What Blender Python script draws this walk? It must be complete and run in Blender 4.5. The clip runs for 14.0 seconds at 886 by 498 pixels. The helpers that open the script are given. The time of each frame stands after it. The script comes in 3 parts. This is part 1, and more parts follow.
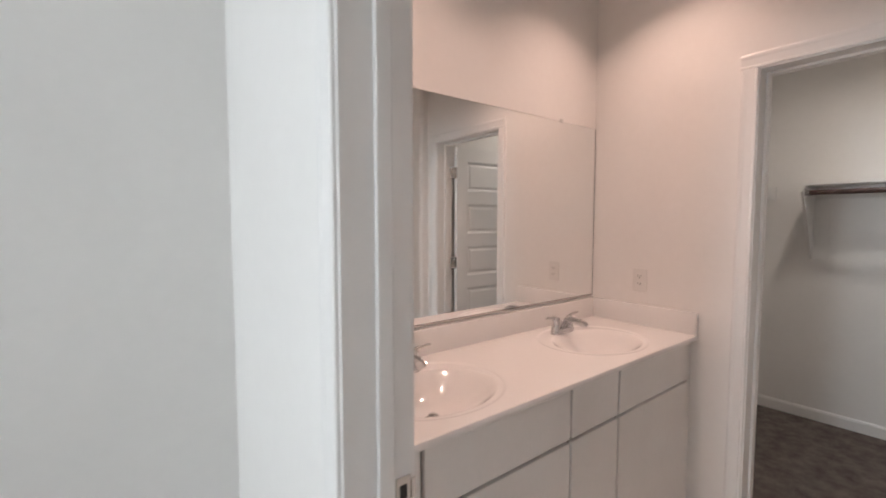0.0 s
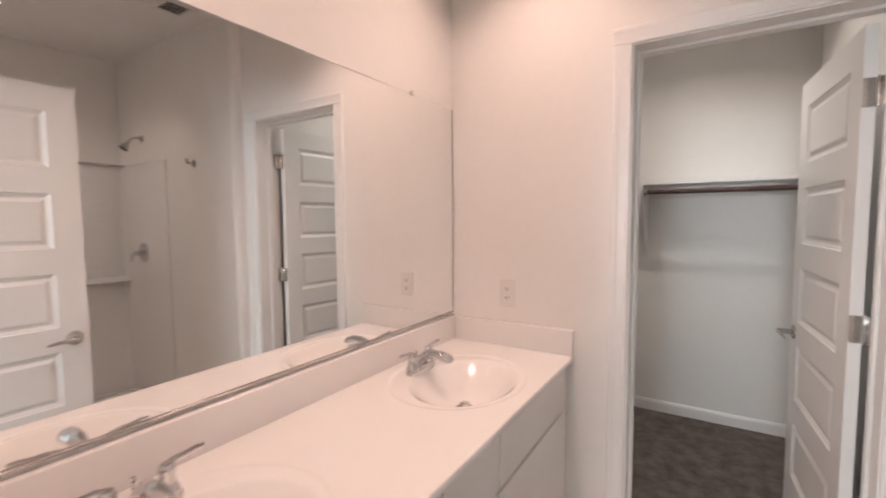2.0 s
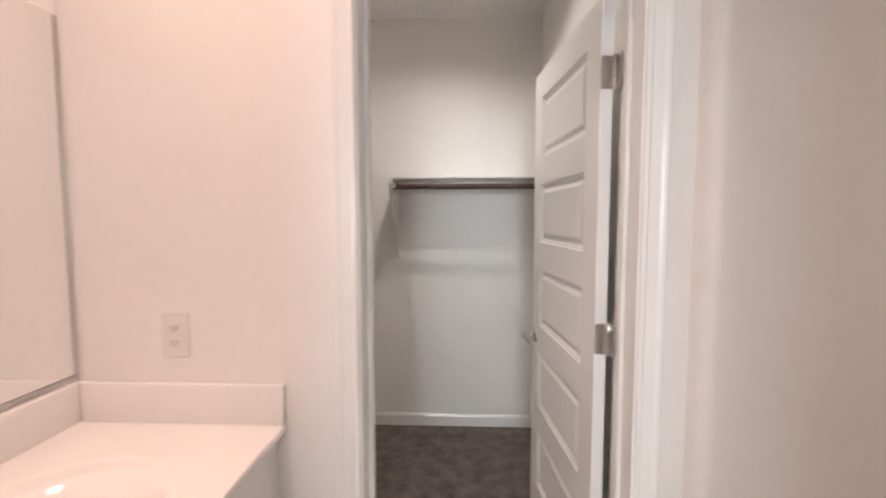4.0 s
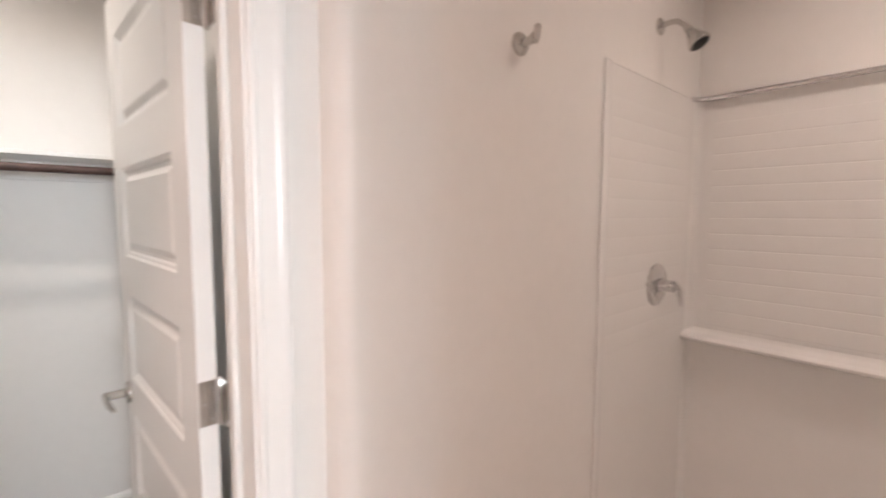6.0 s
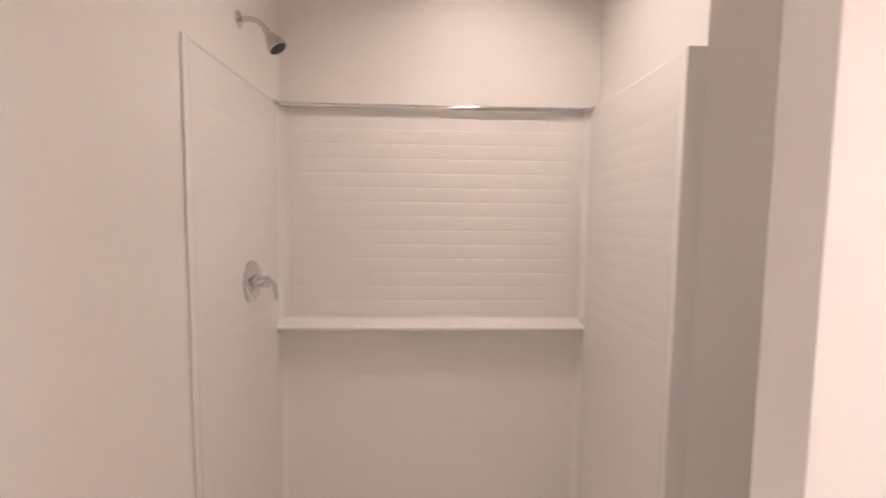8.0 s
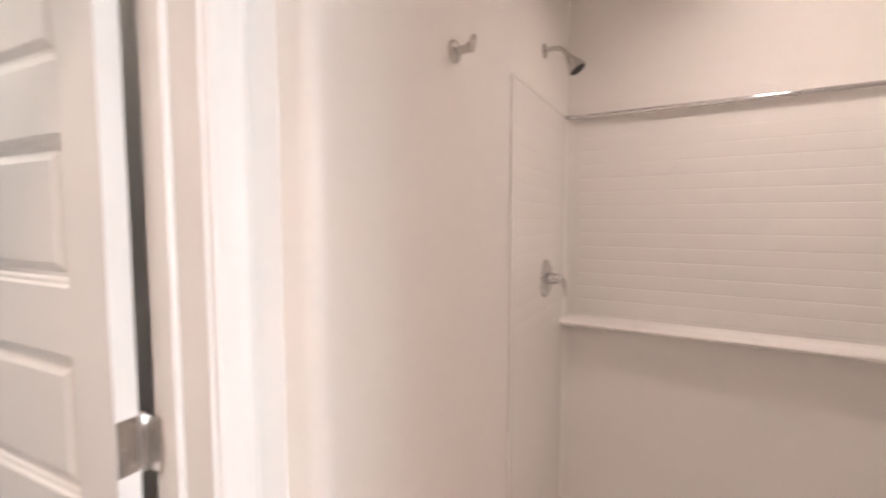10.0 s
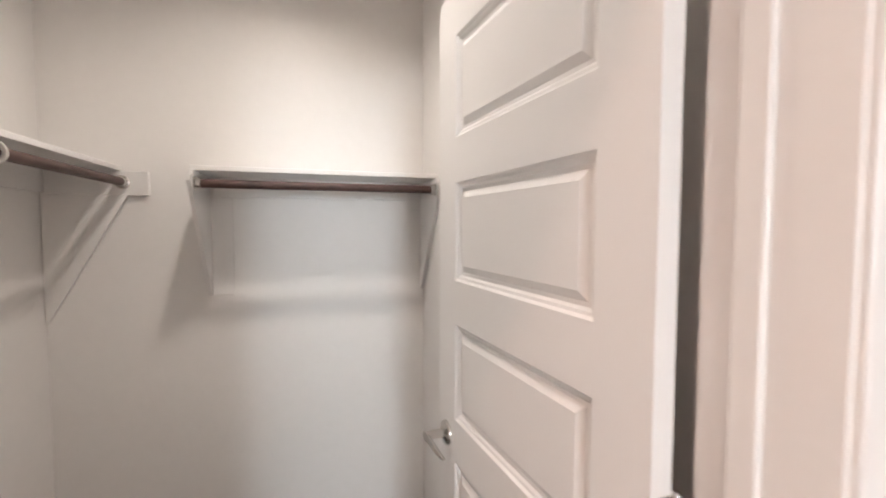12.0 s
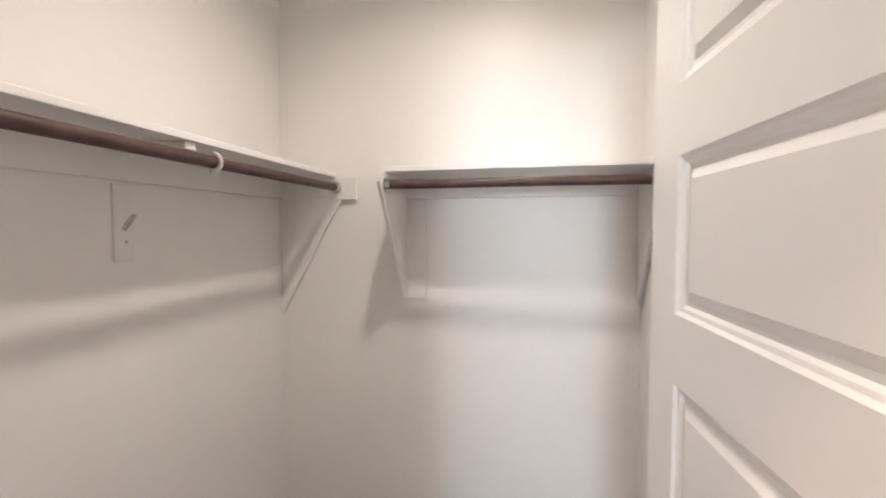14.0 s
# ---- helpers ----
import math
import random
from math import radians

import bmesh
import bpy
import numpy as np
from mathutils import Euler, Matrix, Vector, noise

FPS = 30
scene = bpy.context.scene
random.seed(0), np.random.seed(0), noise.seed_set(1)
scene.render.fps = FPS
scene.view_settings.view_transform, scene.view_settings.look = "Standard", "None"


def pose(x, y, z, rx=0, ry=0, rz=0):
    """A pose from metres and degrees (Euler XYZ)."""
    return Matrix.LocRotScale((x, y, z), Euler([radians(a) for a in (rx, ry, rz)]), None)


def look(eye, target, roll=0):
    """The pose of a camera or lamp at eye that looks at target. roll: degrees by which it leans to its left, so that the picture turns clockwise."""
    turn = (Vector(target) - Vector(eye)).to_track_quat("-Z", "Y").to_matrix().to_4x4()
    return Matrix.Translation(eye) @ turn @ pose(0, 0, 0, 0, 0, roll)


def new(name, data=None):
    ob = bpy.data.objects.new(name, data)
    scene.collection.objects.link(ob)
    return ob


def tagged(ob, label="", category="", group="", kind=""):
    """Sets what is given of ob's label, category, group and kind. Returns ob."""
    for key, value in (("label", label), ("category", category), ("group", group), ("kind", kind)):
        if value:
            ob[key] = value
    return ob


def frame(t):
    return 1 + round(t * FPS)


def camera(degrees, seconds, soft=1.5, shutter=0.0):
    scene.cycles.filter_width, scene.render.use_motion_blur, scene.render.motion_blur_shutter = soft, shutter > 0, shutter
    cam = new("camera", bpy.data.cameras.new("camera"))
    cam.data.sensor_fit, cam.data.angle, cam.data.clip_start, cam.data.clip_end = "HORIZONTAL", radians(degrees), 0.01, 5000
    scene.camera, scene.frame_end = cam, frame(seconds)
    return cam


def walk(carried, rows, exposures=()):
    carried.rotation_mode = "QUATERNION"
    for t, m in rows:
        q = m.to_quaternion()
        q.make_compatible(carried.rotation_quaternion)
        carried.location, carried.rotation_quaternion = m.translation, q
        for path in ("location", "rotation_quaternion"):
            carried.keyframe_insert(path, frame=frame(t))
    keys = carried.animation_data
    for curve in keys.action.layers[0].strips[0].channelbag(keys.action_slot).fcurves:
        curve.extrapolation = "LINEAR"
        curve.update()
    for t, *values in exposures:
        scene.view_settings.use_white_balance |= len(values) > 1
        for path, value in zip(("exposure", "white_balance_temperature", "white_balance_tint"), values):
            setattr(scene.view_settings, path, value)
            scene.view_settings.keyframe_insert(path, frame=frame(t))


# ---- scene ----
cam = camera(91.3, 14.0, soft=1.8, shutter=0.5)
PATH = [
    (0, (-2.179, -1.392, 1.444), (-0.942, 0.175, 1.315), -0.0),
    (0.5, (-2.039, -1.28, 1.443), (-0.702, 0.203, 1.318), -0.2),
    (1, (-1.916, -1.171, 1.453), (-0.5, 0.236, 1.326), -0.3),
    (1.5, (-1.811, -1.071, 1.454), (-0.27, 0.197, 1.325), -0.3),
    (2, (-1.718, -1.03, 1.461), (-0.03, 0.034, 1.322), -0.4),
    (2.2, (-1.649, -1.017, 1.459), (0.085, -0.029, 1.317), -0.5),
    (4.3, (-1.009, -1.022, 1.438), (0.981, -1.141, 1.288), 0.0),
    (4.5, (-0.961, -1.042, 1.432), (1.016, -1.303, 1.277), 0.0),
    (5, (-0.837, -1.13, 1.447), (1.063, -1.735, 1.287), 0.0),
    (5.5, (-0.784, -1.194, 1.459), (0.953, -2.171, 1.297), 0.2),
    (6, (-0.742, -1.233, 1.461), (0.763, -2.541, 1.3), 0.2),
    (6.5, (-0.712, -1.276, 1.462), (0.465, -2.885, 1.298), 0.2),
    (7, (-0.735, -1.299, 1.452), (0.077, -3.12, 1.296), 0.6),
    (7.2, (-0.739, -1.304, 1.451), (-0.056, -3.178, 1.298), 0.6),
    (9.3, (-0.632, -1.158, 1.458), (-0.17, -3.098, 1.304), 0.3),
    (9.5, (-0.612, -1.144, 1.463), (-0.025, -3.05, 1.308), 0.2),
    (10, (-0.583, -1.098, 1.45), (0.405, -2.831, 1.312), -0.0),
    (10.5, (-0.559, -1.057, 1.461), (0.795, -2.521, 1.312), 0.2),
    (11, (-0.476, -1.018, 1.461), (1.156, -2.167, 1.333), 0.1),
    (11.5, (-0.357, -1.002, 1.467), (1.464, -1.822, 1.355), 0.1),
    (12, (-0.251, -1.01, 1.476), (1.659, -1.592, 1.371), 0.1),
    (12.5, (-0.126, -1.076, 1.474), (1.841, -1.42, 1.37), -0.1),
    (13, (-0.023, -1.137, 1.47), (1.974, -1.196, 1.372), -0.1),
    (13.5, (0.022, -1.145, 1.472), (2.01, -0.95, 1.38), -0.0),
    (14, (0.041, -1.14, 1.472), (1.995, -0.724, 1.379), -0.0),
]
TURN = [(8.25, (-0.69, -1.245, 1.455), (-0.86, -3.24, 1.30), 0.7)]   # the far end of the turn to the shower
walk(cam, [(t, look(eye, target, roll)) for t, eye, target, roll in sorted(PATH + TURN)],
     [(0.0, -0.9), (1.0, -0.82), (2.0, -0.58), (4.4, -0.28), (5.5, -0.1), (7.2, 0.05), (9.3, 0.22), (11.0, 0.0), (12.5, 0.05), (14.0, 0.2)])

# ---- world and lights ----
world = bpy.data.worlds.new("sky")
scene.world = world
world.use_nodes = True
wn = world.node_tree
sky = wn.nodes.new("ShaderNodeTexSky")
sky.sky_type, sky.sun_disc = "NISHITA", False
sky.sun_elevation, sky.sun_rotation = radians(40), radians(200)
wn.links.new(sky.outputs[0], wn.nodes["Background"].inputs[0])
wn.nodes["Background"].inputs[1].default_value = 0.1


def lamp_disc(name, x, y, z, size, watts, colour, spread):
    data = bpy.data.lights.new(name, "AREA")
    data.shape, data.size, data.energy, data.color = "DISK", size, watts, colour
    data.spread = radians(spread)
    ob = new(name, data)
    ob.matrix_world = pose(x, y, z)
    return ob


CEIL = 2.74
VANITY_LAMPS, SHOWER_LAMP, CLOSET_LAMP = ((-0.42, -0.47), (-1.32, -0.47)), (-0.93, -2.56), (0.985, -0.92)
ROSE, PINK, CREAM = (1.0, 0.67, 0.555), (1.0, 0.81, 0.72), (1.0, 0.89, 0.815)
for spot, watts in zip(VANITY_LAMPS, (8.2, 6.4)):
    lamp_disc("vanity_lamp", *spot, CEIL - 0.02, 0.09, watts, ROSE, 118)
lamp_disc("shower_lamp", *SHOWER_LAMP, CEIL - 0.02, 0.10, 6.7, PINK, 128)
lamp_disc("closet_lamp", *CLOSET_LAMP, CEIL - 0.04, 0.10, 10.3, CREAM, 146)
for spot, way, watts in (((-6.97, -0.70, 1.80), (0, -0.70, 1.80), 168), ((-4.95, 0.02, 1.80), (-4.95, -3, 1.80), 46)):
    win = bpy.data.lights.new("window_daylight", "AREA")
    win.shape, win.size, win.size_y, win.energy, win.color = "RECTANGLE", 1.10, 1.12, watts, (0.85, 0.93, 1.0)
    new("window_daylight", win).matrix_world = look(spot, way)


# ---- materials ----
def mat(name, colour, rough=0.5, metal=0.0, var=0.04, scale=6.0, bump=0.0, bump_scale=300.0, coat=0.0, rough_var=0.0, spec=0.5):
    """A painted or plain surface: soft large patches, fine grain and relief."""
    m = bpy.data.materials.new(name)
    m.use_nodes = True
    t = m.node_tree
    b = t.nodes["Principled BSDF"]
    co = t.nodes.new("ShaderNodeTexCoord")
    big = t.nodes.new("ShaderNodeTexNoise")
    big.inputs["Scale"].default_value, big.inputs["Detail"].default_value = scale, 5
    fine = t.nodes.new("ShaderNodeTexNoise")
    fine.inputs["Scale"].default_value, fine.inputs["Detail"].default_value = scale * 14, 3
    add = t.nodes.new("ShaderNodeMath")
    add.operation = "MULTIPLY_ADD"
    add.inputs[1].default_value = 0.4
    t.links.new(co.outputs["Object"], big.inputs["Vector"])
    t.links.new(co.outputs["Object"], fine.inputs["Vector"])
    t.links.new(fine.outputs["Fac"], add.inputs[0])
    t.links.new(big.outputs["Fac"], add.inputs[2])
    ramp = t.nodes.new("ShaderNodeValToRGB")
    lo = [max(0.0, c * (1 - var)) for c in colour]
    hi = [min(1.0, c * (1 + var)) for c in colour]
    ramp.color_ramp.elements[0].position, ramp.color_ramp.elements[0].color = 0.45, (*lo, 1)
    ramp.color_ramp.elements[1].position, ramp.color_ramp.elements[1].color = 0.95, (*hi, 1)
    t.links.new(add.outputs[0], ramp.inputs[0])
    t.links.new(ramp.outputs[0], b.inputs["Base Color"])
    rr = t.nodes.new("ShaderNodeMapRange")
    rr.inputs[1].default_value, rr.inputs[2].default_value = 0.3, 0.7
    rr.inputs[3].default_value, rr.inputs[4].default_value = max(0.02, rough - rough_var), min(1, rough + rough_var)
    t.links.new(big.outputs["Fac"], rr.inputs[0])
    t.links.new(rr.outputs[0], b.inputs["Roughness"])
    b.inputs["Metallic"].default_value = metal
    b.inputs["Specular IOR Level"].default_value = spec
    b.inputs["Coat Weight"].default_value = coat
    b.inputs["Coat Roughness"].default_value = 0.12
    if bump:
        bn = t.nodes.new("ShaderNodeTexNoise")
        bn.inputs["Scale"].default_value, bn.inputs["Detail"].default_value = bump_scale, 2
        bp = t.nodes.new("ShaderNodeBump")
        bp.inputs["Strength"].default_value, bp.inputs["Distance"].default_value = bump, 0.002
        t.links.new(co.outputs["Object"], bn.inputs["Vector"])
        t.links.new(bn.outputs["Fac"], bp.inputs["Height"])
        t.links.new(bp.outputs["Normal"], b.inputs["Normal"])
    return m


def glow(name, colour, strength):
    m = bpy.data.materials.new(name)
    m.use_nodes = True
    b = m.node_tree.nodes["Principled BSDF"]
    b.inputs["Base Color"].default_value = (0.9, 0.9, 0.9, 1)
    b.inputs["Emission Color"].default_value = (*colour, 1)
    b.inputs["Emission Strength"].default_value = strength
    return m


M_WALL = mat("wall_paint", (0.86, 0.84, 0.815), 0.40, var=0.025, scale=2.0, bump=0.12, bump_scale=160)
M_CEIL = mat("ceiling_paint", (0.85, 0.83, 0.81), 0.8, var=0.03, scale=2.0, bump=0.25, bump_scale=120)
M_TRIM = mat("trim_enamel", (0.84, 0.825, 0.805), 0.3, var=0.02, scale=3.0, rough_var=0.0)
M_DOOR = mat("door_enamel", (0.85, 0.835, 0.815), 0.33, var=0.0, scale=3.0, bump=0.05, bump_scale=140)
M_CAB = mat("cabinet_enamel", (0.82, 0.805, 0.785), 0.36, var=0.03, scale=4.0, bump=0.04, bump_scale=140)
# dark colour that paints in the shade between drawer and door fronts
M_GAP_SHADE = mat("gap_shade", (0.35, 0.32, 0.29), 0.7, var=0.1)
M_TOP = mat("cultured_marble", (0.86, 0.845, 0.83), 0.07, var=0.015, scale=5.0, coat=0.0)
M_TUB = mat("gelcoat", (0.84, 0.825, 0.805), 0.07, spec=0.32, var=0.015, scale=3.0, coat=0.0)
M_CHROME = mat("chrome", (0.70, 0.70, 0.705), 0.05, 1.0, var=0.03)
M_NICKEL = mat("satin_nickel", (0.60, 0.58, 0.555), 0.2, 1.0, var=0.08, scale=30)
M_BRONZE = mat("bronze_rod", (0.088, 0.050, 0.043), 0.45, 0.0, spec=0.35, var=0.35, scale=14, bump=0.05, bump_scale=200)
M_PLASTIC = mat("white_plastic", (0.80, 0.78, 0.75), 0.35, var=0.015, scale=8)
# near-black: painted shade of holes and slots, and the spray face's own colour
M_DARK = mat("dark_slot", (0.03, 0.03, 0.03), 0.6, var=0.2)
# out-of-view floor, lightened so it reflects light onto the lower walls
M_BOUNCE_FLOOR = mat("bounce_floor", (0.60, 0.56, 0.51), 0.4, var=0.15, scale=5, bump=0.05)
# near-black that paints the shade inside the basin drains
M_DRAIN_SHADE = mat("drain_shade", (0.03, 0.028, 0.026), 0.4, var=0.05, scale=40)
M_CLIP = mat("clear_clip", (0.72, 0.71, 0.69), 0.2, var=0.02)
M_LAMP = glow("lamp_lens", (1.0, 0.93, 0.86), 9.0)
M_SKY = glow("window_sky", (0.83, 0.93, 1.0), 6.0)

M_MIRROR = bpy.data.materials.new("mirror_silver")
M_MIRROR.use_nodes = True
mb = M_MIRROR.node_tree.nodes["Principled BSDF"]
mb.inputs["Base Color"].default_value = (0.93, 0.94, 0.935, 1)
mb.inputs["Metallic"].default_value, mb.inputs["Roughness"].default_value = 1.0, 0.0

# carpet: dark taupe pile in clumps
M_CARPET = bpy.data.materials.new("carpet_pile")
M_CARPET.use_nodes = True
ct = M_CARPET.node_tree
cb = ct.nodes["Principled BSDF"]
cb.inputs["Roughness"].default_value, cb.inputs["Specular IOR Level"].default_value = 1.0, 0.05
cco = ct.nodes.new("ShaderNodeTexCoord")
c1, c2 = ct.nodes.new("ShaderNodeTexNoise"), ct.nodes.new("ShaderNodeTexNoise")
c1.inputs["Scale"].default_value, c1.inputs["Detail"].default_value, c1.inputs["Roughness"].default_value = 11, 9, 0.68
c2.inputs["Scale"].default_value, c2.inputs["Detail"].default_value = 330, 4
cm = ct.nodes.new("ShaderNodeMath")
cm.operation = "MULTIPLY_ADD"
cm.inputs[1].default_value = 0.55
cr = ct.nodes.new("ShaderNodeValToRGB")
cr.color_ramp.elements[0].position, cr.color_ramp.elements[0].color = 0.55, (0.10, 0.084, 0.076, 1)
cr.color_ramp.elements[1].position, cr.color_ramp.elements[1].color = 0.98, (0.25, 0.215, 0.197, 1)
for n in (c1, c2):
    ct.links.new(cco.outputs["Object"], n.inputs["Vector"])
ct.links.new(c2.outputs["Fac"], cm.inputs[0])
ct.links.new(c1.outputs["Fac"], cm.inputs[2])
ct.links.new(cm.outputs[0], cr.inputs[0])
ct.links.new(cr.outputs[0], cb.inputs["Base Color"])
cbp = ct.nodes.new("ShaderNodeBump")
cbp.inputs["Strength"].default_value, cbp.inputs["Distance"].default_value = 0.55, 0.006
ct.links.new(cm.outputs[0], cbp.inputs["Height"])
ct.links.new(cbp.outputs["Normal"], cb.inputs["Normal"])


# ---- mesh helpers ----
def box(bm, x0, x1, y0, y1, z0, z1, bevel=0.0, seg=1):
    m = Matrix.Translation(((x0 + x1) / 2, (y0 + y1) / 2, (z0 + z1) / 2)) @ Matrix.Diagonal((abs(x1 - x0), abs(y1 - y0), abs(z1 - z0), 1))
    r = bmesh.ops.create_cube(bm, size=1, matrix=m)
    if bevel:
        es = list({e for v in r["verts"] for e in v.link_edges})
        bmesh.ops.bevel(bm, geom=es, offset=bevel, segments=seg, profile=0.5, affect="EDGES")
    return bm


def boxes(*rows, bevel=0.0, seg=1):
    bm = bmesh.new()
    for r in rows:
        box(bm, *r, bevel=bevel, seg=seg)
    return bm


def turned(profile, m=Matrix(), steps=24):
    """A lathed body: rows of (radius, height) turned round local z, closed at both ends."""
    bm = bmesh.new()
    rings = []
    for r, z in profile:
        rings.append([bm.verts.new(m @ Vector((r * math.cos(2 * math.pi * i / steps), r * math.sin(2 * math.pi * i / steps), z))) for i in range(steps)])
    for a, b in zip(rings, rings[1:]):
        for i in range(steps):
            bm.faces.new((a[i], a[(i + 1) % steps], b[(i + 1) % steps], b[i]))
    bm.faces.new(rings[0][::-1])
    bm.faces.new(rings[-1])
    bmesh.ops.recalc_face_normals(bm, faces=bm.faces)
    return bm


def tube(points, radii, steps=14, flat=1.0):
    """A round bar along a bent line, with a radius for each point."""
    bm = bmesh.new()
    pts = [Vector(p) for p in points]
    rad = radii if isinstance(radii, (list, tuple)) else [radii] * len(pts)
    rings, side = [], None
    for i, p in enumerate(pts):
        d = (pts[min(i + 1, len(pts) - 1)] - pts[max(i - 1, 0)]).normalized()
        if side is None:
            side = d.orthogonal().normalized()
        side = (side - d * side.dot(d)).normalized()
        up = d.cross(side)
        rings.append([bm.verts.new(p + rad[i] * (math.cos(2 * math.pi * k / steps) * side + flat * math.sin(2 * math.pi * k / steps) * up)) for k in range(steps)])
    for a, b in zip(rings, rings[1:]):
        for k in range(steps):
            bm.faces.new((a[k], a[(k + 1) % steps], b[(k + 1) % steps], b[k]))
    bm.faces.new(rings[0][::-1])
    bm.faces.new(rings[-1])
    bmesh.ops.recalc_face_normals(bm, faces=bm.faces)
    return bm


def extruded(outline, axis_a, axis_b, axis_c, length, origin=(0, 0, 0)):
    """A closed outline in the plane of two axes, drawn out along a third."""
    bm = bmesh.new()
    a, b, c, o = Vector(axis_a), Vector(axis_b), Vector(axis_c), Vector(origin)
    lo = [bm.verts.new(o + a * u + b * v) for u, v in outline]
    hi = [bm.verts.new(o + a * u + b * v + c * length) for u, v in outline]
    n = len(lo)
    for i in range(n):
        bm.faces.new((lo[i], lo[(i + 1) % n], hi[(i + 1) % n], hi[i]))
    bm.faces.new(lo[::-1])
    bm.faces.new(hi)
    bmesh.ops.recalc_face_normals(bm, faces=bm.faces)
    return bm


def finish(name, bm, material, smooth=False):
    me = bpy.data.meshes.new(name)
    if smooth:
        for f in bm.faces:
            f.smooth = True
        for e in bm.edges:
            if len(e.link_faces) == 2 and e.calc_face_angle(0) > radians(38):
                e.smooth = False
    bm.to_mesh(me)
    bm.free()
    me.materials.append(material)
    return new(name, me)


def part(name, bm, material, parent, label="", smooth=False):
    ob = finish(name, bm, material, smooth)
    ob.parent = parent
    if label:
        ob["label"] = label
    return ob


def empty(name, m, label, category, group="", kind=""):
    ob = new(name)
    ob.empty_display_size = 0.1
    ob.matrix_world = m
    return tagged(ob, label, category, group, kind)


def structure(name, bm, material, label, smooth=False):
    return tagged(finish(name, bm, material, smooth), label, name.split("_")[0], kind="structure")

# ---- plan ----
WX0, WX1 = -1.865, -1.72      # entry wall, bedroom face and bath face
EX1 = 0.15                    # closet face of the east wall
CLX = 1.842                  # closet back wall
CLS, CLN = -1.545, 0.0         # closet side walls
JX, JY = -0.07, -1.585         # jog where the east wall steps in
SHY, SBY = -2.437, -3.175       # shower front and back wall
SHE, SHW = -0.074, -1.400       # shower side faces
OPN, OPS, OPH = -0.765, -1.455, 2.075   # closet opening
ENN, ENS, ENH = -0.715, -1.545, 2.06    # entry opening


# ---- structure ----
structure("floor", boxes((WX0, 0.0, -3.5, 0.0, -0.1, 0.0)), M_BOUNCE_FLOOR, "unseen bathroom floor, made pale to bounce light onto the lower walls")
structure("floor_closet", boxes((0.0, CLX + 0.1, CLS - 0.1, CLN + 0.1, -0.1, 0.0)), M_CARPET, "dark taupe cut pile carpet in the closet")
structure("floor_bedroom", boxes((-7.1, WX0, -4.2, 0.25, -0.1, 0.0)), M_CARPET, "dark taupe cut pile carpet in the bedroom")
structure("ceiling", boxes((WX1, 0.0, -3.5, 0.0, CEIL, CEIL + 0.1)), M_CEIL, "flat painted bathroom ceiling")
structure("ceiling_closet", boxes((EX1, CLX, CLS, CLN, CEIL, CEIL + 0.1)), M_CEIL, "flat painted closet ceiling")
structure("ceiling_bedroom", boxes((-7.1, WX0, -4.2, 0.25, CEIL, CEIL + 0.1)), M_CEIL, "flat painted bedroom ceiling")
structure("wall_north", boxes((WX1, EX1, 0.0, 0.1, 0, CEIL)), M_WALL, "pale painted drywall behind the vanity mirror")
structure("wall_east", boxes((0, EX1, OPN + 0.018, 0.0, 0, CEIL), (0, EX1, JY, OPS - 0.018, 0, CEIL),
                             (0, EX1, OPS - 0.018, OPN + 0.018, OPH + 0.018, CEIL)), M_WALL, "pale painted drywall round the closet opening")


def rounded_pier():
    """The thicker stretch of wall with bullnose corner, drawn up from its plan."""
    r, pts = 0.032, []
    for i in range(9):
        a = math.pi / 2 + i * math.pi / 16
        pts.append((JX + r + r * math.cos(a), JY - r + r * math.sin(a)))
    pts += [(JX, SHY), (EX1, SHY), (EX1, JY)]
    return extruded(pts, (1, 0, 0), (0, 1, 0), (0, 0, 1), CEIL)


structure("wall_shower_side", rounded_pier(), M_WALL, "painted drywall pier with rounded corner beside the shower", smooth=True)
structure("wall_shower_east", boxes((JX, EX1, SBY - 0.12, SHY, 0, CEIL)), M_WALL, "painted drywall above the shower surround")
structure("wall_south", boxes((WX1, JX, SBY - 0.12, SBY, 0, CEIL)), M_WALL, "painted drywall at the back of the shower")
structure("wall_shower_west", boxes((WX1, SHW - 0.05, SBY, SHY, 0, CEIL)), M_WALL, "painted drywall at the far side of the shower")
structure("wall_west", boxes((WX0, WX1, ENN + 0.018, 0.25, 0, CEIL), (WX0, WX1, SBY - 0.12, ENS - 0.018, 0, CEIL),
                             (WX0, WX1, ENS - 0.018, ENN + 0.018, ENH + 0.018, CEIL)), M_WALL, "pale painted drywall round the bathroom entry")
structure("wall_closet_north", boxes((EX1, CLX + 0.1, CLN, CLN + 0.1, 0, CEIL)), M_WALL, "cream lit closet wall behind the long shelf")
structure("wall_closet_east", boxes((CLX, CLX + 0.1, CLS, CLN, 0, CEIL)), M_WALL, "cream lit closet wall behind the short shelf")
structure("wall_closet_south", boxes((EX1, CLX + 0.1, CLS - 0.1, CLS, 0, CEIL)), M_WALL, "cream lit closet wall behind the open door")
structure("wall_bedroom_north", boxes((-7.1, -5.55, 0.05, 0.25, 0, CEIL), (-4.35, WX0, 0.05, 0.25, 0, CEIL), (-5.55, -4.35, 0.05, 0.25, 0, 1.20),
                                      (-5.55, -4.35, 0.05, 0.25, 2.40, CEIL)), M_WALL, "pale painted bedroom wall with window opening")
structure("wall_bedroom_south", boxes((-7.1, WX0, -4.3, -4.2, 0, CEIL)), M_WALL, "pale painted bedroom wall")
